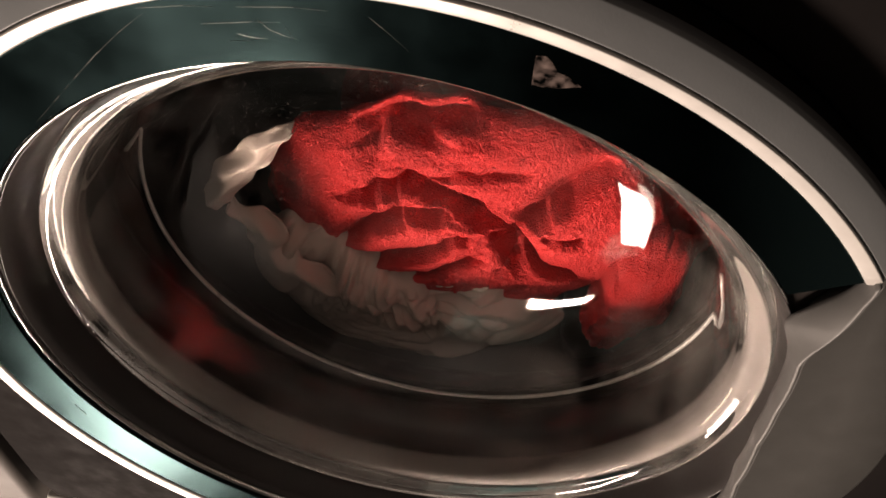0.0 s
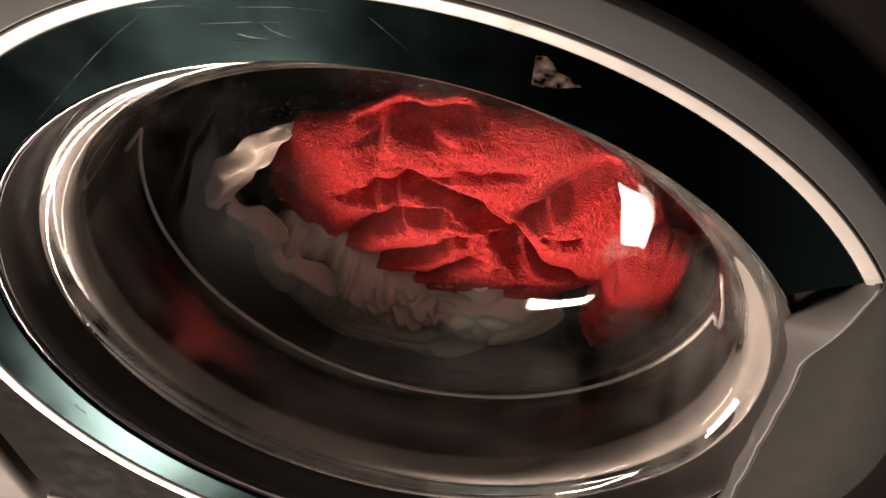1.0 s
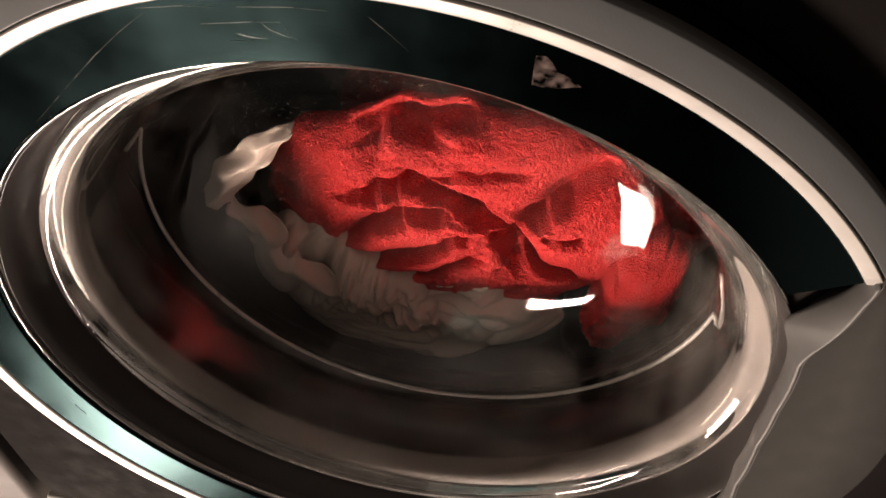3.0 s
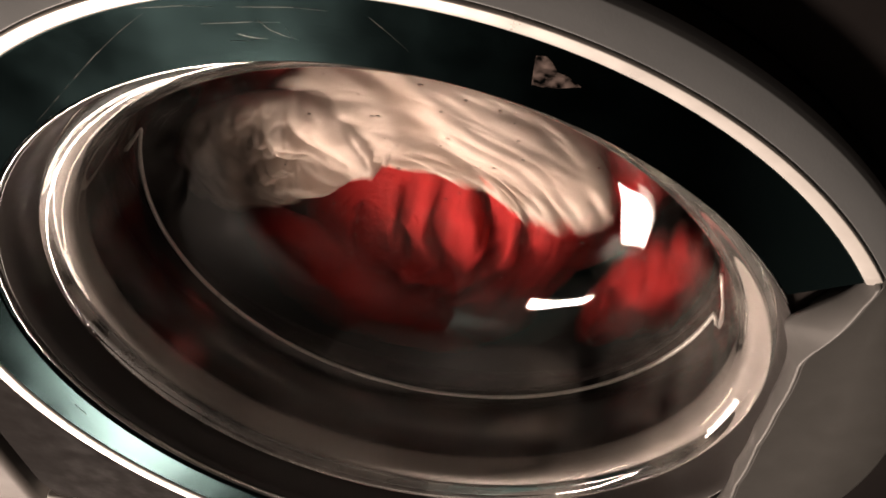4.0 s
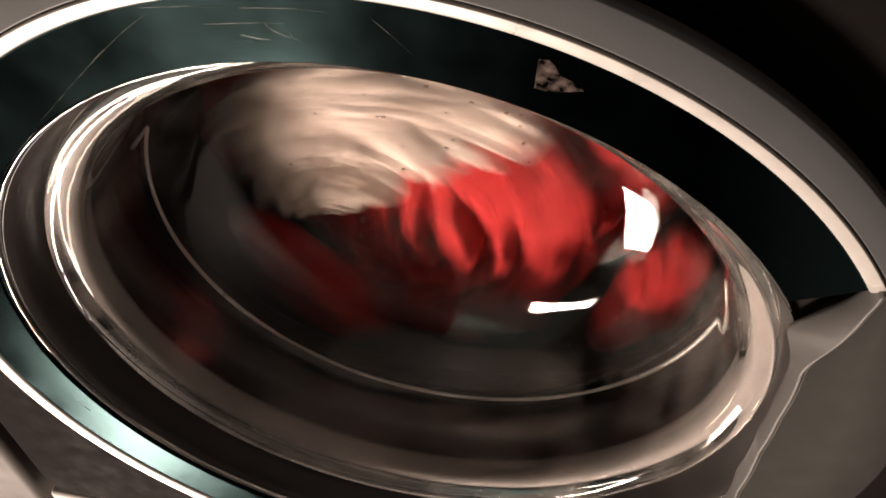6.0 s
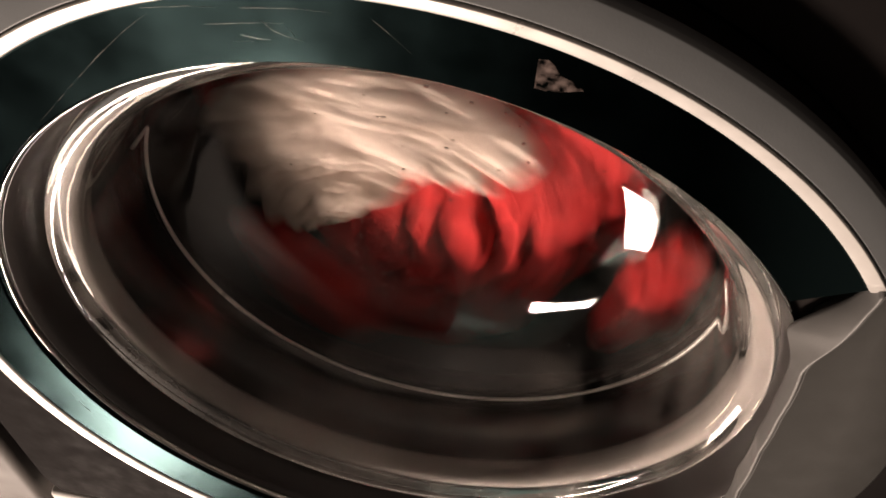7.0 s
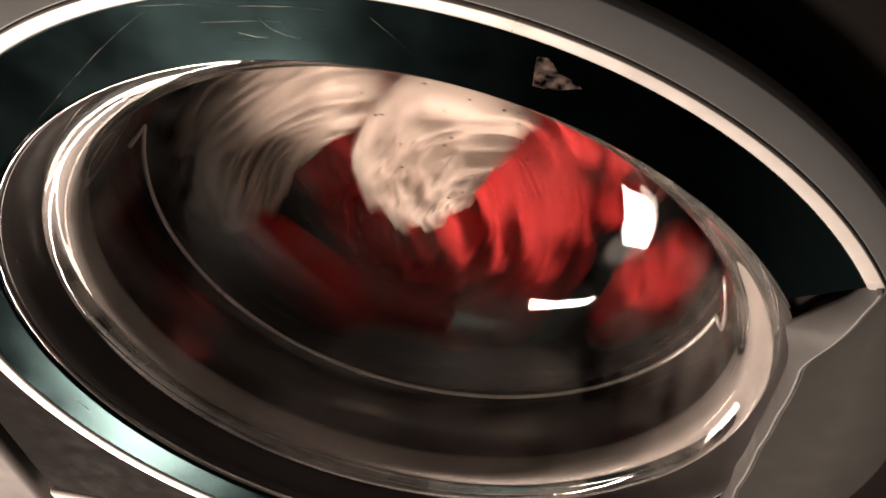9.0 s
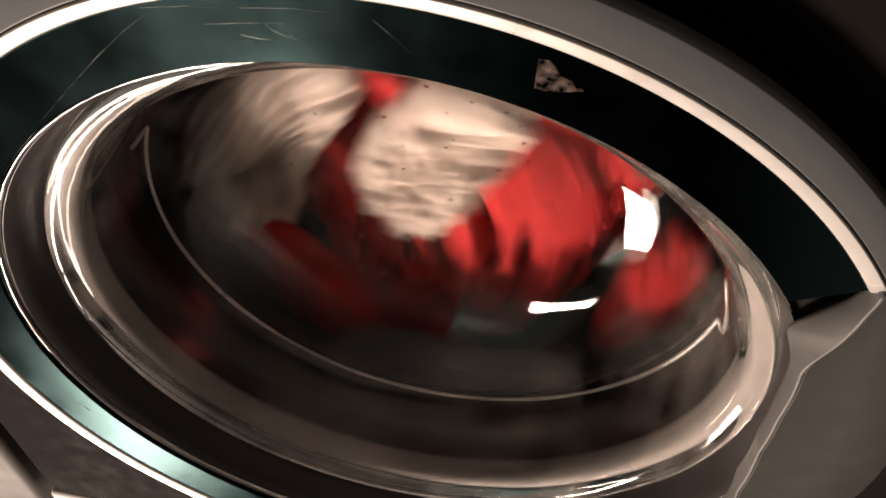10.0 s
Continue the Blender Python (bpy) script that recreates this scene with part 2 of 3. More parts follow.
def glass_line(path, thick, off):
    """A bent wire along (radius, degrees) stations in one plane behind the glass, in place of a line reflected in the
    bowl.
    """
    bm = bmesh.new()
    spots = [Vector((off[0] + r * math.cos(radians(a)), 0.1105, off[1] + r * math.sin(radians(a)))) for r, a in path]
    rings = []
    for i, p in enumerate(spots):
        d = (spots[min(i + 1, len(spots) - 1)] - spots[max(i - 1, 0)]).normalized()
        side = d.cross(Vector((0, 1, 0)))
        rings.append([bm.verts.new(p + thick * (side * math.cos(k * math.pi / 4) + Vector((0, 1, 0)) * math.sin(k * math.pi / 4))) for k in range(8)])
    for p, q in zip(rings, rings[1:]):
        for k in range(8):
            bm.faces.new((p[k], p[(k + 1) % 8], q[(k + 1) % 8], q[k]))
    bm.faces.new(rings[0][::-1])
    bm.faces.new(rings[-1])
    return bm


# bright reflected line along the bowl's bend, added as a solid wire
LINE_PATH = [(0.187, 166.7), (0.183, 164), (0.1785, 161), (0.1767, 160)] + [(0.1765, 160.5 + 1.25 * i) for i in range(150)] + [(0.1765, 348), (0.1775, 347.6), (0.182, 345.6), (0.1845, 344.9), (0.1835, 347.2), (0.179, 351.6), (0.1735, 356), (0.170, 360)]
part("glass_line", glass_line(LINE_PATH, 0.0015, (0.006, -0.008)), M_RIM, machine, "thin bright line with bent ends, a glass reflection built as wire")
drum = new("drum")
drum.parent = machine
shell = [(0.215, 0.152), (0.238, 0.158), (0.243, 0.17), (0.243, 0.44), (0.23, 0.46), (0.10, 0.465), (0.0, 0.455), (0.0, 0.462), (0.10, 0.472), (0.235, 0.468), (0.249, 0.445), (0.249, 0.165), (0.240, 0.152), (0.215, 0.147)]
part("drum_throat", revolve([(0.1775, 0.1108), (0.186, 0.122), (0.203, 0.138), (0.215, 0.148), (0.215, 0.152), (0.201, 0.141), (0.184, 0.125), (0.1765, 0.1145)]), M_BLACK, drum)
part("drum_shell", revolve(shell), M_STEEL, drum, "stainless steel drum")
for a in (30, 150, 270):
    bm = bmesh.new()
    sec = [(-0.03, 0.243), (-0.02, 0.215), (-0.008, 0.196), (0.008, 0.196), (0.02, 0.215), (0.03, 0.243)]
    ends = []
    for y in (0.18, 0.19, 0.42, 0.43):
        f = 0.6 if y in (0.18, 0.43) else 1.0
        ends.append([bm.verts.new((u * f, y, 0.243 - (0.243 - r) * f)) for u, r in sec])
    for p, q in zip(ends, ends[1:]):
        for j in range(5):
            bm.faces.new((p[j], p[j + 1], q[j + 1], q[j]))
        bm.faces.new((p[5], p[0], q[0], q[5]))
    bm.faces.new(ends[0])
    bm.faces.new(ends[-1])
    bmesh.ops.rotate(bm, verts=bm.verts, matrix=Matrix.Rotation(radians(a), 3, "Y"))
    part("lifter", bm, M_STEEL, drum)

# ---- door ----
door = tagged(new("washer_door"), "round washer door with grey bezel and clear glass bowl", "door")
door.matrix_world = PLACE
rim = crisp([(0.2236, 0.007), (0.2236, 0.0024), (0.2243, 0.0017), (0.2293, 0.0001), (0.2298, 0.0006), (0.2298, 0.008)], 0.0002)
part("silver_rim", revolve(rim, 192, 33.6, 315), M_RIM, door, "satin silver rim")
band = crisp([(0.2301, 0.0134), (0.2301, 0.0018), (0.2306, 0.0014), (0.2412, 0.0062), (0.2422, 0.0080), (0.2422, 0.0134)], 0.0003)
part("outer_bezel", revolve(band, 160, 33.0, 165), M_GREY, door, "matt grey plastic bezel")
part("lower_bezel", revolve([(r, y + 0.004) for r, y in band], 160, 165.2, 315), M_BLACK, door, "black plastic bezel")
part("door_body", revolve(crisp([(0.228, 0.0135), (0.240, 0.0135), (0.2405, 0.029), (0.228, 0.029)])), M_BLACK, door, "black plastic door body")
seal = smooth_profile([(0.1845, 0.0395), (0.1790, 0.0400), (0.1760, 0.0425), (0.1747, 0.048), (0.1750, 0.058), (0.1845, 0.059)], 2)
part("sealing_ring", revolve(seal), M_SEAL, door, "beige grey sealing ring behind the glass")
ring = [(0.2233, 0.0030), (0.1955, 0.0052), (0.1951, 0.0062), (0.1947, 0.014), (0.2233, 0.014)]
part("inner_ring", revolve(crisp(ring, 0.0004), 480, 33.6, 315), M_RING, door, "dark brushed metal ring", False)
lip = smooth_profile([(0.1945, 0.0125), (0.1945, 0.0080), (0.1942, 0.0074), (0.1936, 0.0076), (0.1932, 0.0095), (0.1932, 0.0125)], 2)
part("ring_lip", revolve(lip, 192, 31, 318), M_LIP, door, "thin bright metal lip")
collar = [(0.1930, 0.0100), (0.1918, 0.0112), (0.1892, 0.0155), (0.1868, 0.024), (0.1848, 0.034), (0.1848, 0.046), (0.215, 0.046), (0.215, 0.0150), (0.1930, 0.0150)]
part("collar", revolve(smooth_profile(collar, 2, True)), M_COLLAR, door, "dark plastic collar")
front = smooth_profile([(0.1842, 0.0372), (0.1842, 0.033), (0.1830, 0.0302), (0.1806, 0.0287), (0.1778, 0.0289), (0.1745, 0.0305), (0.1710, 0.0332), (0.1682, 0.0375), (0.1668, 0.045), (0.1655, 0.06), (0.164, 0.086), (0.1595, 0.102), (0.145, 0.120), (0.134, 0.1285), (0.127, 0.1325), (0.118, 0.1362), (0.105, 0.1405), (0.085, 0.1452), (0.06, 0.1492), (0.03, 0.1517), (0.0, 0.1525)], 3)
rear = smooth_profile([(0.0, 0.159), (0.03, 0.1582), (0.06, 0.1557), (0.085, 0.1517), (0.107, 0.1468), (0.121, 0.1425), (0.131, 0.1385), (0.139, 0.1335), (0.150, 0.1245), (0.165, 0.106), (0.1702, 0.09), (0.1715, 0.06), (0.1728, 0.044), (0.1745, 0.0395), (0.178, 0.0378), (0.1842, 0.0376)], 3)
bowl = part("glass_bowl", revolve(front + rear, 192), M_GLASS, door, "clear thick glass bowl")
bowl.visible_shadow = False


def on_bowl(r, a):
    """A point of the bowl's inner face and its slope there."""
    inner = [p for p in front if p[0] < 0.125][::-1]
    y = float(np.interp(r, [p[0] for p in inner], [p[1] for p in inner]))
    return Vector((r * math.cos(radians(a)), y, r * math.sin(radians(a))))


drop_rng = random.Random(5)
for i in range(46):
    bm = bmesh.new()
    size = drop_rng.uniform(0.0004, 0.0010)
    bmesh.ops.create_icosphere(bm, subdivisions=2, radius=1.0, matrix=Matrix.Diagonal((size * drop_rng.uniform(0.8, 1.8), size * 0.45, size, 1)))
    spot = on_bowl(drop_rng.uniform(0.02, 0.118), drop_rng.uniform(-10, 190) if i % 3 else drop_rng.uniform(0, 360))
    bmesh.ops.translate(bm, verts=bm.verts, vec=spot - Vector((0, size * 0.2, 0)))
    drop = part("water_drop", bm, M_WATER, door, "tiny clear water drop")
    drop.visible_shadow = False


def scratch(points, width):
    """A thin raised line along the flat ring, for scratches and one painted reflection edge; points are (radius,
    degrees).
    """
    bm = bmesh.new()
    last = None
    for k, (r, a) in enumerate(points):
        w = width * (0.25 if k in (0, len(points) - 1) else 1.0)
        y = float(np.interp(r, [0.1955, 0.2233], [0.0052, 0.0030]))
        pair = [bm.verts.new(((r - 0.002 + d) * math.cos(radians(a)), y + h, (r + d) * math.sin(radians(a)))) for d, h in ((-w, 0.0002), (0, -0.00012), (w, 0.0002))]
        if last:
            for j in range(2):
                bm.faces.new((last[j], last[j + 1], pair[j + 1], pair[j]))
        last = pair
    return bm


for pts, w in (([(0.213, 97.5), (0.209, 96.8), (0.2065, 95.6), (0.205, 94.2)], 0.00022), ([(0.2075, 100), (0.2055, 98.4), (0.2052, 97.2)], 0.0003), ([(0.210, 95.2), (0.2065, 94.8)], 0.0002),
               ([(0.2165, 87.6), (0.212, 86.2), (0.2055, 84.2)], 0.0002), ([(0.222, 108), (0.220, 103.5), (0.2185, 101)], 0.0001), ([(0.205, 101), (0.2045, 99)], 0.0003),
               ([(0.218, 99), (0.2178, 94), (0.2172, 91)], 0.0001), ([(0.2125, 103), (0.212, 98), (0.2118, 95.5)], 0.0001), ([(0.2035, 160), (0.204, 156.5)], 0.00015), ([(0.2075, 205), (0.2068, 202)], 0.0002)):
    part("scratch", scratch(pts, 0.6 * w), M_SCRATCH, door, "thin bright scratch")
# edge of a reflection in the ring, painted as a faint pale line
part("reflection_edge", scratch([(r + 0.002, a) for r, a in ((0.2177, 107.6), (0.213, 111.2), (0.2074, 115.6), (0.2021, 120.5), (0.1983, 125.4), (0.1962, 130.0))], 0.0004), M_REFLECTION_EDGE, door, "long faint edge of a reflection painted on the ring")


def gleam_patch(outline, middle):
    """A thin dull patch on the flat ring for a gleam on dust, inside an outline of (radius, degrees)."""
    bm = bmesh.new()
    def at(r, a, up):
        y = float(np.interp(r, [0.1955, 0.2233], [0.0052, 0.0030]))
        return bm.verts.new((r * math.cos(radians(a)), y - up, r * math.sin(radians(a))))
    core = at(*middle, 0.00025)
    rows = []
    for k in (0.35, 0.7, 1.0):
        rows.append([at(middle[0] + (r - middle[0]) * k, middle[1] + (a - middle[1]) * k, 0.0002 if k < 1 else -0.0002) for r, a in outline])
    n = len(outline)
    for i in range(n):
        bm.faces.new((core, rows[0][i], rows[0][(i + 1) % n]))
        for p, q in zip(rows, rows[1:]):
            bm.faces.new((p[i], q[i], q[(i + 1) % n], p[(i + 1) % n]))
    return bm


# gleam on the dusty ring, its brightness put into the patch's pale colour
part("gleam_patch", gleam_patch([(0.2183, 74.1), (0.2196, 73.2), (0.2180, 72.4), (0.2145, 71.4), (0.2140, 69.6), (0.2120, 68.6), (0.2095, 69.6), (0.2071, 70.6), (0.2050, 72.0), (0.2045, 73.2), (0.2100, 73.6)], (0.2110, 72.2)), M_GLEAM, door, "pale dusty patch with a reflection painted in")


def grip(section):
    """A strip of the handle plate that reaches over the ring; section gives its profile from the radii of its foot and its crest."""
    foot = [(-45, 0.222), (-30, 0.199), (-18.5, 0.1888), (-10, 0.1799), (2.6, 0.1772), (11.8, 0.1805), (20.9, 0.1874), (24, 0.1884), (28.2, 0.1893), (29.3, 0.193), (30, 0.206), (31.3, 0.216), (32.8, 0.2236), (34, 0.228)]
    crest = [(-45, 0.2235), (-30, 0.2005), (-18.5, 0.190), (-13.3, 0.1825), (0.6, 0.1775), (11.2, 0.1812), (20, 0.1890), (23.6, 0.1922), (24.6, 0.1967), (28.3, 0.2104), (31, 0.218), (33.1, 0.2245), (34, 0.230)]
    grid = np.linspace(-45, 34, 500)
    soft = lambda tab, k: np.convolve(np.pad(np.interp(grid, [p[0] for p in tab], [p[1] for p in tab]), k, mode="edge"), np.ones(2 * k + 1) / (2 * k + 1), "valid")
    r0, r1 = soft(foot, 9), soft(crest, 11)
    bm = bmesh.new()
    secs = []
    for i in range(0, 500, 2):
        c, s = math.cos(radians(grid[i])), math.sin(radians(grid[i]))
        secs.append([bm.verts.new((r * c, y, r * s)) for r, y in section(r0[i], max(r1[i], r0[i] + 0.0004))])
    n = len(secs[0])
    for p, q in zip(secs, secs[1:]):
        for j in range(n):
            bm.faces.new((p[j], p[(j + 1) % n], q[(j + 1) % n], q[j]))
    bm.faces.new(secs[0])
    bm.faces.new(secs[-1])
    return bm


part("grip_edge", grip(lambda a, b: [(a + 0.010, 0.026), (a + 0.010, 0.0092), (a + 0.0006, 0.0088), (a, 0.0080), (a + 0.0002, 0.006), (b - 0.0002, -0.0012), (b + 0.0003, -0.0020), (b + 0.0010, -0.0022), (b + 0.0016, -0.0018), (b + 0.0016, 0.0065), (max(a + 0.0101, b + 0.0016), 0.0075), (max(a + 0.0105, b + 0.0017), 0.026)]), M_BEVEL, door, "grey bevelled edge of the handle")
part("grip", grip(lambda a, b: [(b + 0.0107, 0.026), (b + 0.0017, 0.0062), (b + 0.0017, -0.0015), (b + 0.003, -0.0010), (max(b + 0.0035, (b + 0.237) / 2), -0.0002), (max(b + 0.004, 0.2335), 0.0012), (max(b + 0.0045, 0.2358), 0.0030), (max(b + 0.0047, 0.2368), 0.0065), (max(b + 0.005, 0.2370), 0.026)]), M_GRIP, door, "dark grey plastic handle grip")

# the cabinet beside the machine
tagged(mesh_object("cabinet_side", box(bmesh.new(), 0.316, 0.026, 0.0, 0.75, 0.60, 0.86, 0.008), M_BEIGE), "beige grey cabinet standing beside the machine", "cabinet")


# ---- laundry ----
_rng = np.random.RandomState(7)
_perm = _rng.permutation(256)
_grad = _rng.normal(size=(256, 3))
_grad /= np.linalg.norm(_grad, axis=1)[:, None]


def perlin(p):
    """Smooth noise at an array of points, about -1 to 1."""
    i = np.floor(p).astype(int)
    f = p - i
    u = f * f * f * (f * (f * 6 - 15) + 10)
    out = 0
    for dx in (0, 1):
        for dy in (0, 1):
            for dz in (0, 1):
                h = _perm[(_perm[(_perm[(i[:, 0] + dx) % 256] + i[:, 1] + dy) % 256] + i[:, 2] + dz) % 256]
                g = (_grad[h] * (f - np.array((dx, dy, dz)))).sum(1)
                w = (u[:, 0] if dx else 1 - u[:, 0]) * (u[:, 1] if dy else 1 - u[:, 1]) * (u[:, 2] if dz else 1 - u[:, 2])
                out = out + w * g
    return out * 1.6


def fold_depth(u, v, line, width):
    """How near each point lies to a fold line (1 on it, falling off over the width), and to the roll of cloth along its lower side."""
    line = smooth_profile(line, 2)
    best, side, along = np.full(u.shape, 9.0), np.zeros(u.shape), np.zeros(u.shape)
    for n, ((a, b), (c, d)) in enumerate(zip(line, line[1:])):
        dx, dy = c - a, d - b
        k = np.clip(((u - a) * dx + (v - b) * dy) / (dx * dx + dy * dy), 0, 1)
        gap = np.hypot(u - a - k * dx, v - b - k * dy)
        side = np.where(gap < best, (v - b) * dx - (u - a) * dy, side)
        along = np.where(gap < best, (n + k) / (len(line) - 1), along)
        best = np.minimum(best, gap)
    fade = np.clip(np.sin(np.pi * np.clip(along, 0.04, 0.96)) * 1.6, 0, 1)
    below = -best * np.sign(side)
    wide = width * (0.65 + 0.5 * fade)
    crease = np.where(below > 0, np.exp(-(best / (0.7 * wide)) ** 2), np.exp(-(best / (1.5 * wide)) ** 1.5))
    return fade * crease, fade * np.exp(-((below - 2.4 * wide) / (2.0 * wide)) ** 2)


def heap(name, mat, radii, thick, folds=(), rumple=((0.07, 0.016), (0.03, 0.006), (0.012, 0.0016)), grain=(1.0, 1.0), seed=1, bend=None, sharp=True, pleat=None, nr=110, na=330, fuzz=0.0004, full=1.0):
    """A heap of cloth seen from the front: an uneven patch with rounded folds, sharp creases and a thick, rolled edge.
    bend = (radius, degrees) lays it round the drum's axis as a crescent; full below 1 squares its outline."""
    ring_r = np.linspace(0.0, 1.0, nr) ** 0.8
    ang = np.linspace(0, 2 * np.pi, na, endpoint=False)
    rr, aa = np.meshgrid(ring_r[1:], ang, indexing="ij")
    edge = np.stack([np.cos(ang) * 1.4, np.sin(ang) * 1.4, np.full(na, seed * 2.3)], 1)
    out = 1 + 0.18 * perlin(edge) + 0.08 * perlin(edge * 2.7 + 5) + 0.015 * perlin(edge * 7 + 3)
    u = (rr * out[None, :] * np.sign(np.cos(aa)) * np.abs(np.cos(aa)) ** full * radii[0]).ravel()
    v = (rr * out[None, :] * np.sign(np.sin(aa)) * np.abs(np.sin(aa)) ** full * radii[1]).ravel()
    u, v, rho = np.append(u, 0.0), np.append(v, 0.0), np.append(rr.ravel(), 0.0)
    off = np.array((seed * 3.1, seed * 1.7, seed * 5.3))
    p = np.stack([u * grain[0], v * grain[1], np.zeros_like(u)], 1)
    p = p + 0.035 * np.stack([perlin(p / 0.08 + off + k * 9) for k in range(3)], 1)
    body = np.sqrt(np.clip(1 - rho ** 3, 0, 1))
    h = thick * body
    for size, amp in rumple:
        wave = perlin(p / size + off * 1.3)
        crease = 1 - np.exp(-(wave / 0.22) ** 2) if sharp else 0.5 + 0.5 * np.tanh(3 * wave)
        h = h + amp * body ** 0.5 * (crease - 0.5)
    if pleat:
        run = p[:, 0] * math.cos(radians(pleat[2])) + p[:, 1] * math.sin(radians(pleat[2])) + 0.010 * perlin(p / 0.05 + off * 2)
        h = h + pleat[1] * body ** 0.5 * (np.abs(np.sin(math.pi * run / pleat[0])) - 0.5) * np.clip(0.6 + perlin(p / 0.03 + off), 0, 1.2)
    for line, width, depth in folds:
        near, lips = fold_depth(u + 0.005 * perlin(p / 0.016 + off), v + 0.005 * perlin(p / 0.016 + off + 7), line, width)
        h = h - depth * near * body + 0.22 * depth * lips * body
    h = h + fuzz * perlin(np.stack([u, v, h], 1) / 0.0035)
    back = -0.55 * thick * np.sqrt(np.clip(1 - rho ** 2, 0, 1)) - 0.002
    if bend:
        a = radians(bend[1]) - u / bend[0]
        u, v = (bend[0] + v) * np.cos(a), (bend[0] + v) * np.sin(a)
    n = len(u)
    verts = np.concatenate([np.stack([u, -h, v], 1), np.stack([u, -back, v], 1)])
    faces = []
    for side in (0, n):
        for i in range(nr - 2):
            for j in range(na):
                k = (j + 1) % na
                f = (side + i * na + j, side + i * na + k, side + (i + 1) * na + k, side + (i + 1) * na + j)
                faces.append(f if side else f[::-1])
        for j in range(na):
            f = (side + n - 1, side + (j + 1) % na, side + j)
            faces.append(f if side else f[::-1])
    last = (nr - 2) * na
    for j in range(na):
        k = (j + 1) % na
        faces.append((last + j, last + k, n + last + k, n + last + j)[::-1])
    me = bpy.data.meshes.new(name)
    me.from_pydata(verts.tolist(), [], faces)
    me.polygons.foreach_set("use_smooth", [True] * len(me.polygons))
    me.materials.append(mat)
    return new(name, me)


TOWEL_FOLDS = [
    ([(-0.049, 0.066), (-0.05, 0.08), (-0.04, 0.091), (-0.03, 0.088), (-0.012, 0.089), (0.005, 0.097), (0.019, 0.104)], 0.0060, 0.0450),
    ([(-0.073, 0.027), (-0.055, 0.034), (-0.036, 0.041), (-0.024, 0.046), (-0.009, 0.042), (0.005, 0.034), (0.024, 0.028), (0.041, 0.019)], 0.0038, 0.0270),
    ([(-0.079, -0.02), (-0.058, -0.003), (-0.041, 0.013), (-0.029, 0.021), (-0.01, 0.023), (0.005, 0.023)], 0.0045, 0.0255),
    ([(-0.086, -0.039), (-0.06, -0.035), (-0.023, -0.025), (0.002, -0.009), (0.017, 0.009)], 0.0028, 0.0165),
    ([(-0.061, -0.053), (-0.032, -0.052), (0.002, -0.037), (0.025, -0.016)], 0.0028, 0.0120),
    ([(0.032, 0.014), (0.044, 0.005), (0.047, -0.018), (0.038, -0.032)], 0.0060, 0.0300),
    ([(0.051, 0.018), (0.068, 0.037), (0.087, 0.059), (0.106, 0.072)], 0.0060, 0.0338),
    ([(0.048, 0.0), (0.057, -0.022), (0.074, -0.031), (0.094, -0.04)], 0.0035, 0.0195),
    ([(0.062, 0.012), (0.077, 0.012), (0.092, 0.012)], 0.0035, 0.0135),
    ([(-0.118, 0.029), (-0.119, 0.012)], 0.0035, 0.0225),
    ([(-0.039, 0.055), (-0.013, 0.054), (0.02, 0.06), (0.058, 0.066)], 0.0021, 0.0060),
    ([(-0.015, -0.077), (0.023, -0.065), (0.059, -0.047)], 0.0028, 0.0075),
]
towel = tagged(heap("red_towel", M_RED, (0.136, 0.106), 0.028, TOWEL_FOLDS, ((0.10, 0.007), (0.035, 0.0022), (0.012, 0.0008)), (0.7, 1.3), 1, sharp=False, nr=190, na=560, fuzz=0.0009), "crumpled wet red terry towel tumbling in the drum", "towel")
sweater = tagged(heap("red_shirt", M_RED, (0.205, 0.185), 0.045, (), ((0.08, 0.035), (0.035, 0.012), (0.014, 0.002)), (1.2, 0.8), 2), "rumpled red cloth shirt in the drum", "shirt")
rag = tagged(heap("red_cloth", M_RED, (0.034, 0.072), 0.022, (), ((0.05, 0.012), (0.02, 0.005), (0.01, 0.001)), (1.5, 0.7), 5, nr=70, na=200), "small wet red cloth hanging in the drum", "cloth", "red cloths in the drum")
rags = [rag, copy_thing(rag, Matrix()), copy_thing(rag, Matrix())]
shirt = tagged(heap("white_shirt", M_WHITE, (0.082, 0.044), 0.023, (), ((0.06, 0.014), (0.022, 0.008), (0.009, 0.0016)), (1.0, 0.8), 3, (0.122, 232), fuzz=0.0001, pleat=(0.011, 0.0060, 25), nr=140, na=420, full=0.75), "crumpled off-white cotton shirt in the drum", "shirt")


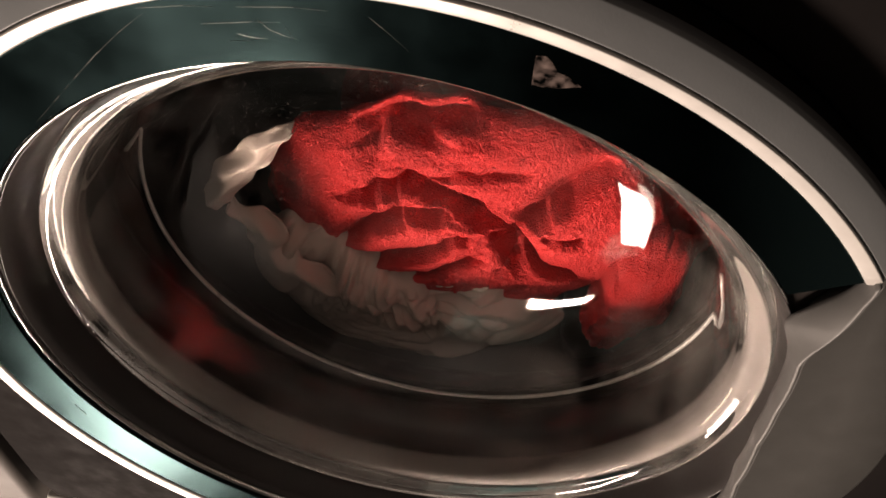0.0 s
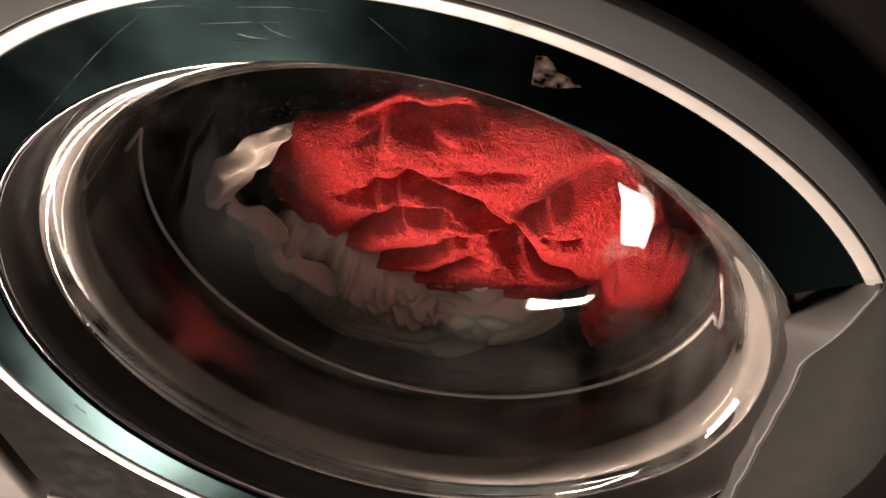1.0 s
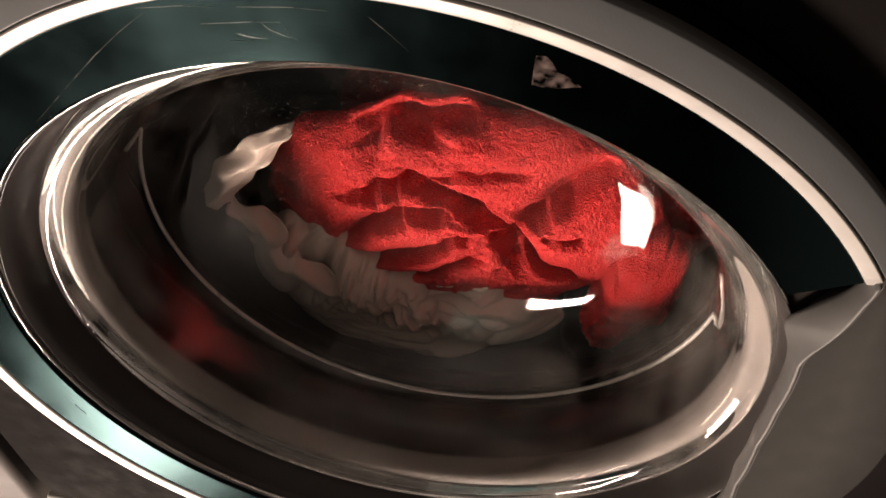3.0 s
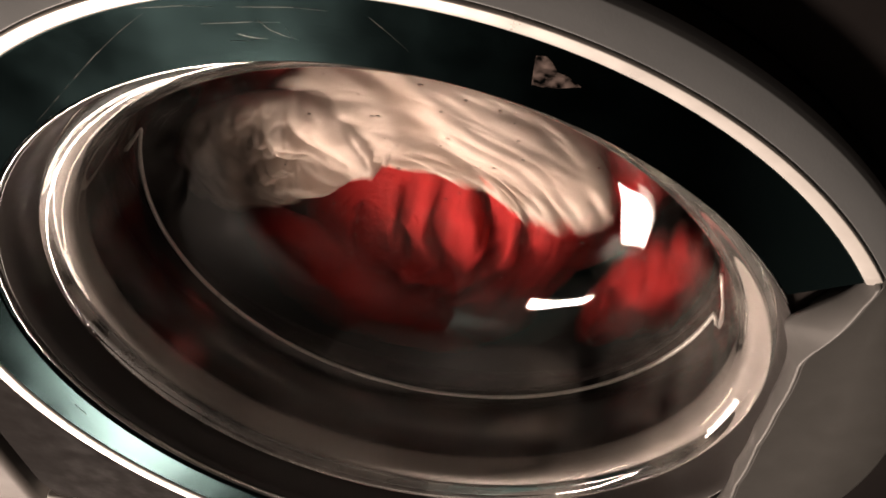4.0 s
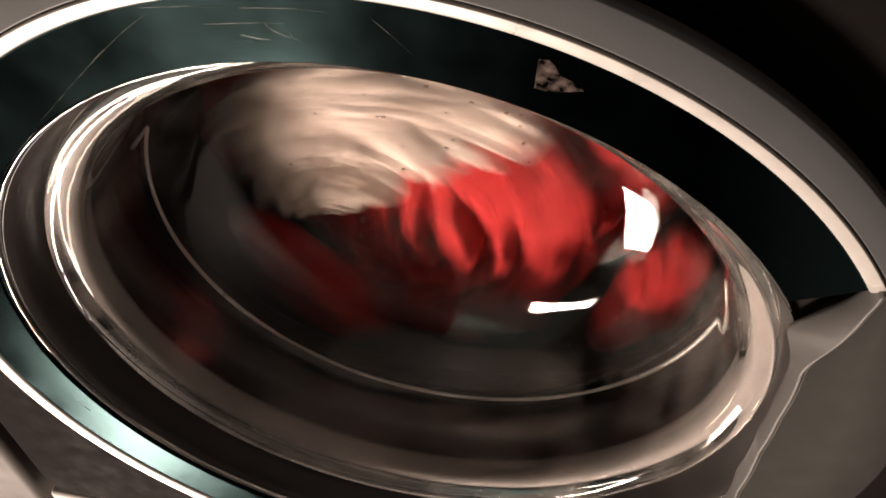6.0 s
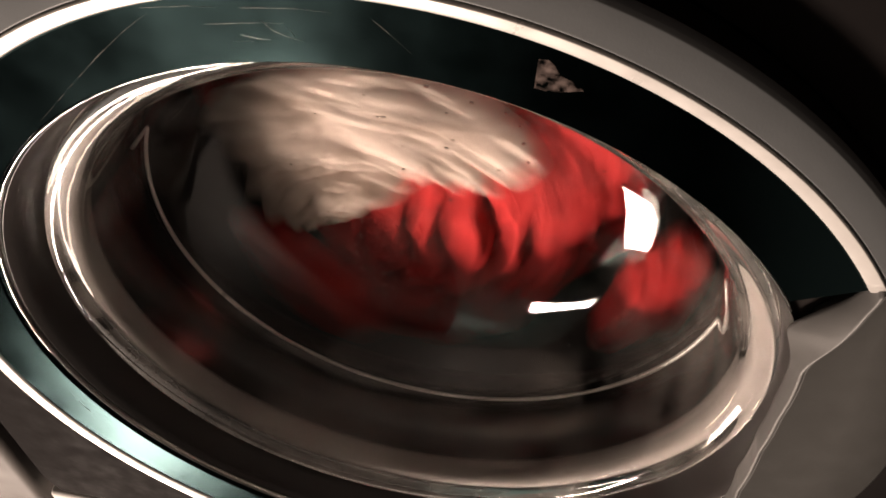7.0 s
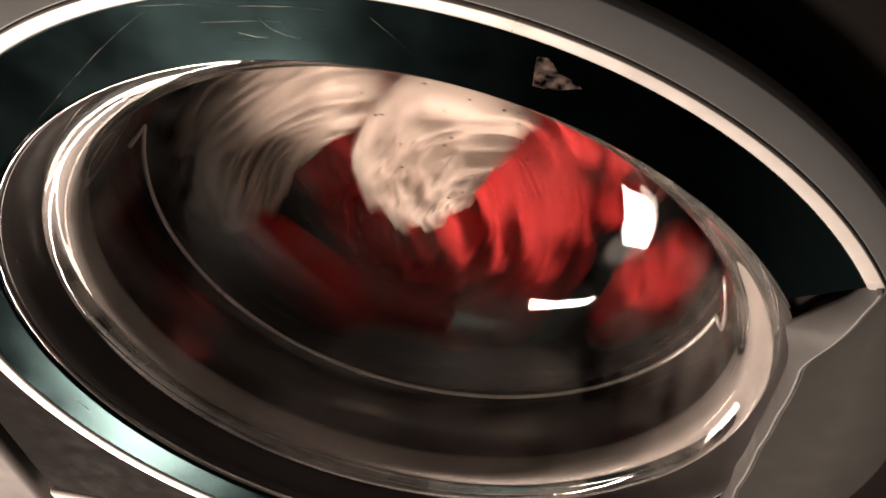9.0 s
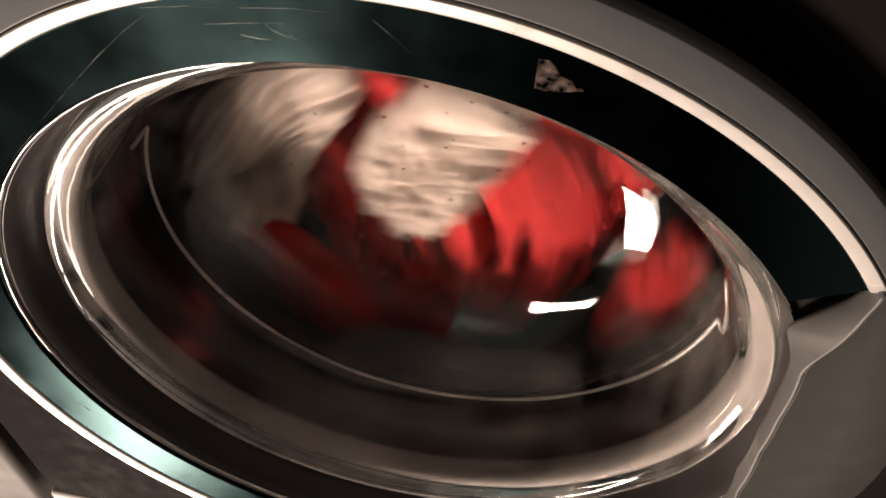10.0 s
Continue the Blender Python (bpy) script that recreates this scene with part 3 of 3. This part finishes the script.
def ruffle(line, seed):
    """A thin, creased strip of cloth along (x, z, half width) stations, folded over lengthwise."""
    stations = np.array(line)
    k = np.linspace(0, len(line) - 1, 60)
    x, z, half = (np.interp(k, range(len(line)), stations[:, c]) for c in range(3))
    box7 = np.ones(7) / 7
    x, z, half = (np.convolve(np.pad(c, 3, mode="edge"), box7, "valid") for c in (x, z, half))
    dx, dz = np.gradient(x), np.gradient(z)
    size = np.hypot(dx, dz) + 1e-9
    across = np.linspace(-1, 1, 17)
    bm = bmesh.new()
    sides = []
    for gap in (0.0, 0.0014):
        grid = []
        for i in range(60):
            w = across * half[i] * (1 + 0.12 * math.sin(0.5 * i + seed))
            fold = 0.006 * np.cos(across * 2.6 + 0.5 * math.sin(0.35 * i + seed)) + 0.0014 * np.sin(across * 6 + 0.4 * i)
            grid.append([bm.verts.new((x[i] - dz[i] / size[i] * w[n], gap - fold[n], z[i] + dx[i] / size[i] * w[n])) for n in range(17)])
        sides.append(grid)
    f, b = sides
    for i in range(59):
        for n in range(16):
            bm.faces.new((f[i][n], f[i][n + 1], f[i + 1][n + 1], f[i + 1][n]))
            bm.faces.new((b[i][n], b[i + 1][n], b[i + 1][n + 1], b[i][n + 1]))
        for n in (0, 16):
            bm.faces.new((f[i][n], f[i + 1][n], b[i + 1][n], b[i][n]))
    for i in (0, 59):
        for n in range(16):
            bm.faces.new((f[i][n], f[i][n + 1], b[i][n + 1], b[i][n]))
    return bm


napkin = tagged(mesh_object("white_napkin", ruffle([(-0.158, -0.020, 0.003), (-0.166, -0.035, 0.008), (-0.152, -0.010, 0.012), (-0.132, 0.012, 0.011), (-0.112, 0.032, 0.007), (-0.098, 0.042, 0.0015)], 1.0), M_WHITE), "thin creased off-white napkin with a pointed corner", "napkin")
hem = part("hem", ruffle([(-0.158, -0.035, 0.003), (-0.145, -0.046, 0.008), (-0.130, -0.057, 0.011), (-0.136, -0.073, 0.013), (-0.125, -0.096, 0.014), (-0.102, -0.109, 0.012), (-0.085, -0.117, 0.006)], 2.5), M_WHITE, napkin, "curled hem of the napkin")
hem.matrix_basis = pose(0, 0.004, -0.002)
cloth = tagged(heap("white_cloth", M_WHITE, (0.108, 0.046), 0.022, (), ((0.08, 0.016), (0.03, 0.005), (0.012, 0.0010)), (0.6, 1.3), 4, (0.165, 300), fuzz=0.0001, pleat=(0.013, 0.006, 70), full=0.7), "twisted off-white cotton cloth in the drum", "cloth")

# the towel's middle in one turn of the drum, at tenths of a turn: (x, z)
TOWEL_LOOP = [(-0.002, -0.101), (-0.061, -0.119), (-0.097, -0.095), (-0.083, -0.085), (-0.081, -0.061), (-0.068, -0.05), (-0.038, -0.057), (-0.008, -0.06), (-0.014, -0.061), (0.004, -0.055)]
RAG_REST = [(0.139, -0.125, 0.190), (0.175, -0.080, 0.235), (0.090, -0.020, 0.270)]
RAG_LOOP = [(0.150, -0.120), (0.110, -0.165), (0.020, -0.190), (-0.080, -0.180), (-0.150, -0.120), (-0.165, -0.040), (-0.120, 0.020), (0.000, 0.035), (0.100, 0.010), (0.145, -0.050)]
# the white pieces, tenth of a second by tenth: middle (x, z) and heading in degrees; from 3.8 s, from 6.8 s and from 8.5 s
SHIRT_FIRST = [(-0.134, -0.055, 68), (-0.111, -0.042, 57), (-0.116, -0.031, 25), (-0.096, -0.026, 6), (-0.03, -0.057, -18), (-0.015, -0.084, -27), (0.004, -0.104, -52), (0.024, -0.122, -79), (-0.025, -0.139, -141), (-0.069, -0.151, -197), (-0.113, -0.113, -234), (-0.12, -0.064, -264), (-0.073, -0.028, -335), (-0.042, -0.038, -370), (-0.003, -0.059, -389), (0.014, -0.095, -415), (0.045, -0.098, -442), (0.058, -0.121, -468), (-0.023, -0.158, -516), (-0.093, -0.136, -565)]
SHIRT_SECOND = [(-0.117, -0.095, -958), (-0.109, -0.049, -985), (-0.08, -0.039, -1041), (-0.033, -0.032, -1078), (0.043, -0.098, -1106), (0.031, -0.143, -1148), (0.005, -0.114, -1189), (0.023, -0.117, -1233), (-0.072, -0.147, -1279), (-0.128, -0.093, -1291), (-0.134, -0.05, -1313), (-0.1, -0.018, -1373), (-0.041, -0.007, -1418), (0.016, -0.04, -1453), (0.024, -0.092, -1477), (0.022, -0.162, -1514), (-0.01, -0.153, -1543)]
SHIRT_THIRD = [(-0.028, -0.122, -1585), (-0.081, -0.132, -1636), (-0.114, -0.087, -1665), (-0.115, -0.027, -1671), (-0.075, -0.009, -1716), (-0.011, -0.011, -1736), (0.016, -0.036, -1810), (0.06, -0.124, -1835), (-0.008, -0.136, -1878), (-0.078, -0.12, -1912), (-0.069, -0.12, -1953), (-0.109, -0.118, -2009), (-0.135, -0.077, -2038), (-0.126, -0.021, -2041), (-0.076, -0.014, -2092), (-0.012, -0.02, -2098)]
CLOTH_FIRST = [(-0.045, 0.016, 15), (-0.045, 0.013, 8), (0.01, -0.005, -18), (0.049, -0.046, -36), (0.1, -0.105, -51), (0.105, -0.169, -73), (0.084, -0.215, -114), (0.044, -0.253, -144), (-0.042, -0.241, -195), (-0.101, -0.19, -216), (-0.163, -0.11, -249), (-0.158, -0.044, -300), (-0.065, 0.006, -342), (0.014, 0.0, -370), (0.098, -0.088, -399), (0.09, -0.148, -435), (0.071, -0.112, -449), (0.077, -0.155, -465), (-0.044, -0.221, -538), (-0.132, -0.152, -579)]
CLOTH_SECOND = [(-0.182, -0.076, -997), (-0.122, -0.007, -1047), (-0.062, -0.003, -1076), (0.015, -0.022, -1095), (0.056, -0.014, -1111), (0.1, -0.086, -1136), (0.135, -0.117, -1158), (0.109, -0.209, -1200), (-0.015, -0.267, -1260), (-0.14, -0.206, -1304), (-0.197, -0.117, -1352), (-0.138, -0.028, -1394), (-0.033, 0.012, -1434), (0.083, -0.013, -1466), (0.054, -0.032, -1472), (0.091, -0.087, -1495), (0.107, -0.13, -1517)]
CLOTH_THIRD = [(0.101, -0.206, -1561), (0.02, -0.265, -1601), (-0.131, -0.221, -1659), (-0.194, -0.136, -1706), (-0.17, -0.061, -1736), (-0.142, -0.029, -1748), (-0.062, 0.004, -1792), (0.027, -0.025, -1817), (0.077, -0.049, -1840), (0.075, -0.12, -1875), (0.101, -0.204, -1926), (0.027, -0.263, -1962), (-0.131, -0.221, -2019), (-0.194, -0.136, -2066), (-0.173, -0.061, -2094), (-0.147, -0.044, -2096)]


def loop_at(table, phase):
    """The place on a loop, smoothly between its tenths."""
    k = phase % 1.0 * 10
    i, f = int(k), k - int(k)
    a, b, c, d = (Vector(table[(i + n) % 10]) for n in (-1, 0, 1, 2))
    return b + 0.5 * f * (c - a + f * (2 * a - 5 * b + 4 * c - d + f * (3 * (b - c) + d - a)))


def turns(t):
    """Turns of the drum since it stood still, clockwise seen from the front."""
    t0, t1 = 3.5, 3.9
    if t <= t0:
        return 0.0
    if t < t1:
        return 0.5 * (t - t0) ** 2 / (t1 - t0)
    return 0.5 * (t1 - t0) + (t - t1)


def ease(t, a, b):
    k = min(1.0, max(0.0, (t - a) / (b - a)))
    return k * k * (3 - 2 * k)


def laid(at, depth, spin, middle=(0.0, 0.0), tip=0.0, nod=0.0):
    """A piece's pose: its middle at a place across the drum, turned by spin degrees about the drum's axis."""
    return PLACE @ pose(at[0], depth, at[1], tip, 0, nod) @ pose(0, 0, 0, 0, spin, 0) @ pose(-middle[0], 0, -middle[1])


def tumble(first, second, third):
    """A white piece's way from 3.8 s on, as {tenth: (x, z, heading)}; between 5.7 and 6.8 s one turn passes over into the next."""
    way = {38 + i: np.array(r, float) for i, r in enumerate(first)}
    way.update({68 + i: np.array(r, float) for i, r in enumerate(second + third)})
    for k in range(58, 68):
        f = (k - 57) / 11
        before, after = way[k - 10] + (0, 0, -360), way[k + 10] + (0, 0, 360)
        way[k] = before * (1 - f) + after * f
    for r in way.values():
        r[1] -= 0.026 * ease(-r[1], 0.04, 0.12)
        r[:2] *= min(1.0, 0.185 / max(1e-6, math.hypot(r[0], r[1])))
    return way


def motions():
    polar = lambda r, a: (r * math.cos(radians(a)), r * math.sin(radians(a)))
    rows = {k: [] for k in ("napkin", "towel", "sweater", "shirt", "cloth", "drum", ("rag", 0), ("rag", 1), ("rag", 2))}
    for t in [0.0, 1.7, 3.4] + [round(3.5 + 0.1 * i, 2) for i in range(66)]:
        n = turns(t)
        spin, phase = 360 * n, 0.70 + n
        going = ease(t, 3.5, 4.0)
        back = going * (0.5 + 0.5 * math.cos(2 * math.pi * (phase - 0.2)))
        place = Vector((0.0036, -0.0800)).lerp(loop_at(TOWEL_LOOP, phase) - Vector((0, 0.024)), going)
        rows["towel"].append((t, laid(place, 0.200 + 0.024 * back, spin + 10 * going * math.sin(2.1 * t), (0, 0), 5 * going * math.sin(1.3 * t), 6 * going * math.cos(1.7 * t))))
        a = radians(-60 - spin)
        rows["sweater"].append((t, laid((0.10 - 0.10 * going + 0.02 * math.cos(a), -0.055 + 0.015 * going + 0.02 * math.sin(a)), 0.300 - 0.032 * going, spin + 30 * going * math.sin(0.9 * t))))
        for k, rest in enumerate(RAG_REST):
            start = ease(t, 3.5, 4.1)
            late = Vector(loop_at(RAG_LOOP, phase + k / 3))
            rows["rag", k].append((t, laid(Vector(rest[:2]).lerp(late, start), rest[2] + (0.186 + 0.055 * ease(late[1], -0.10, -0.02) - rest[2]) * start, 12 + spin - (100 - 120 * k) * start)))
        # the napkin lies behind the glass at rest and is thrown to the back of the drum
        a, start = radians(150 - spin), ease(t, 3.5, 4.0)
        rows["napkin"].append((t, laid(Vector((-0.116, -0.046)).lerp(Vector((0.13 * math.cos(a), 0.13 * math.sin(a))), start), 0.150 + 0.195 * start, spin, (-0.130, -0.030))))
        rows["drum"].append((t, pose(0, 0, 0, 0, spin, 0)))
    for key, rest, way, depth, bend in (("shirt", [(0.0, -0.075, -0.150, 142), (3.45, -0.075, -0.150, 142), (3.6, -0.110, -0.105, 115)], tumble(SHIRT_FIRST, SHIRT_SECOND, SHIRT_THIRD), 0.197, (0.122, 232)),
                                        ("cloth", [(0.0, -0.030, -0.178, 175), (3.4, -0.030, -0.178, 175), (3.55, -0.150, -0.100, 115), (3.7, -0.125, -0.010, 55)], tumble(CLOTH_FIRST, CLOTH_SECOND, CLOTH_THIRD), 0.206, (0.165, 300))):
        for t, x, z, heading in rest + [(k / 10, *way[k]) for k in sorted(way)]:
            rows[key].append((t, laid((x, z), depth - 0.018 * (1 - ease(t, 3.4, 3.9)), bend[1] - 90 - heading, polar(*bend))))
    for ob, key in ((napkin, "napkin"), (towel, "towel"), (sweater, "sweater"), (shirt, "shirt"), (cloth, "cloth"), (drum, "drum")):
        walk(ob, rows[key])
    for k in range(3):
        walk(rags[k], rows["rag", k])


motions()
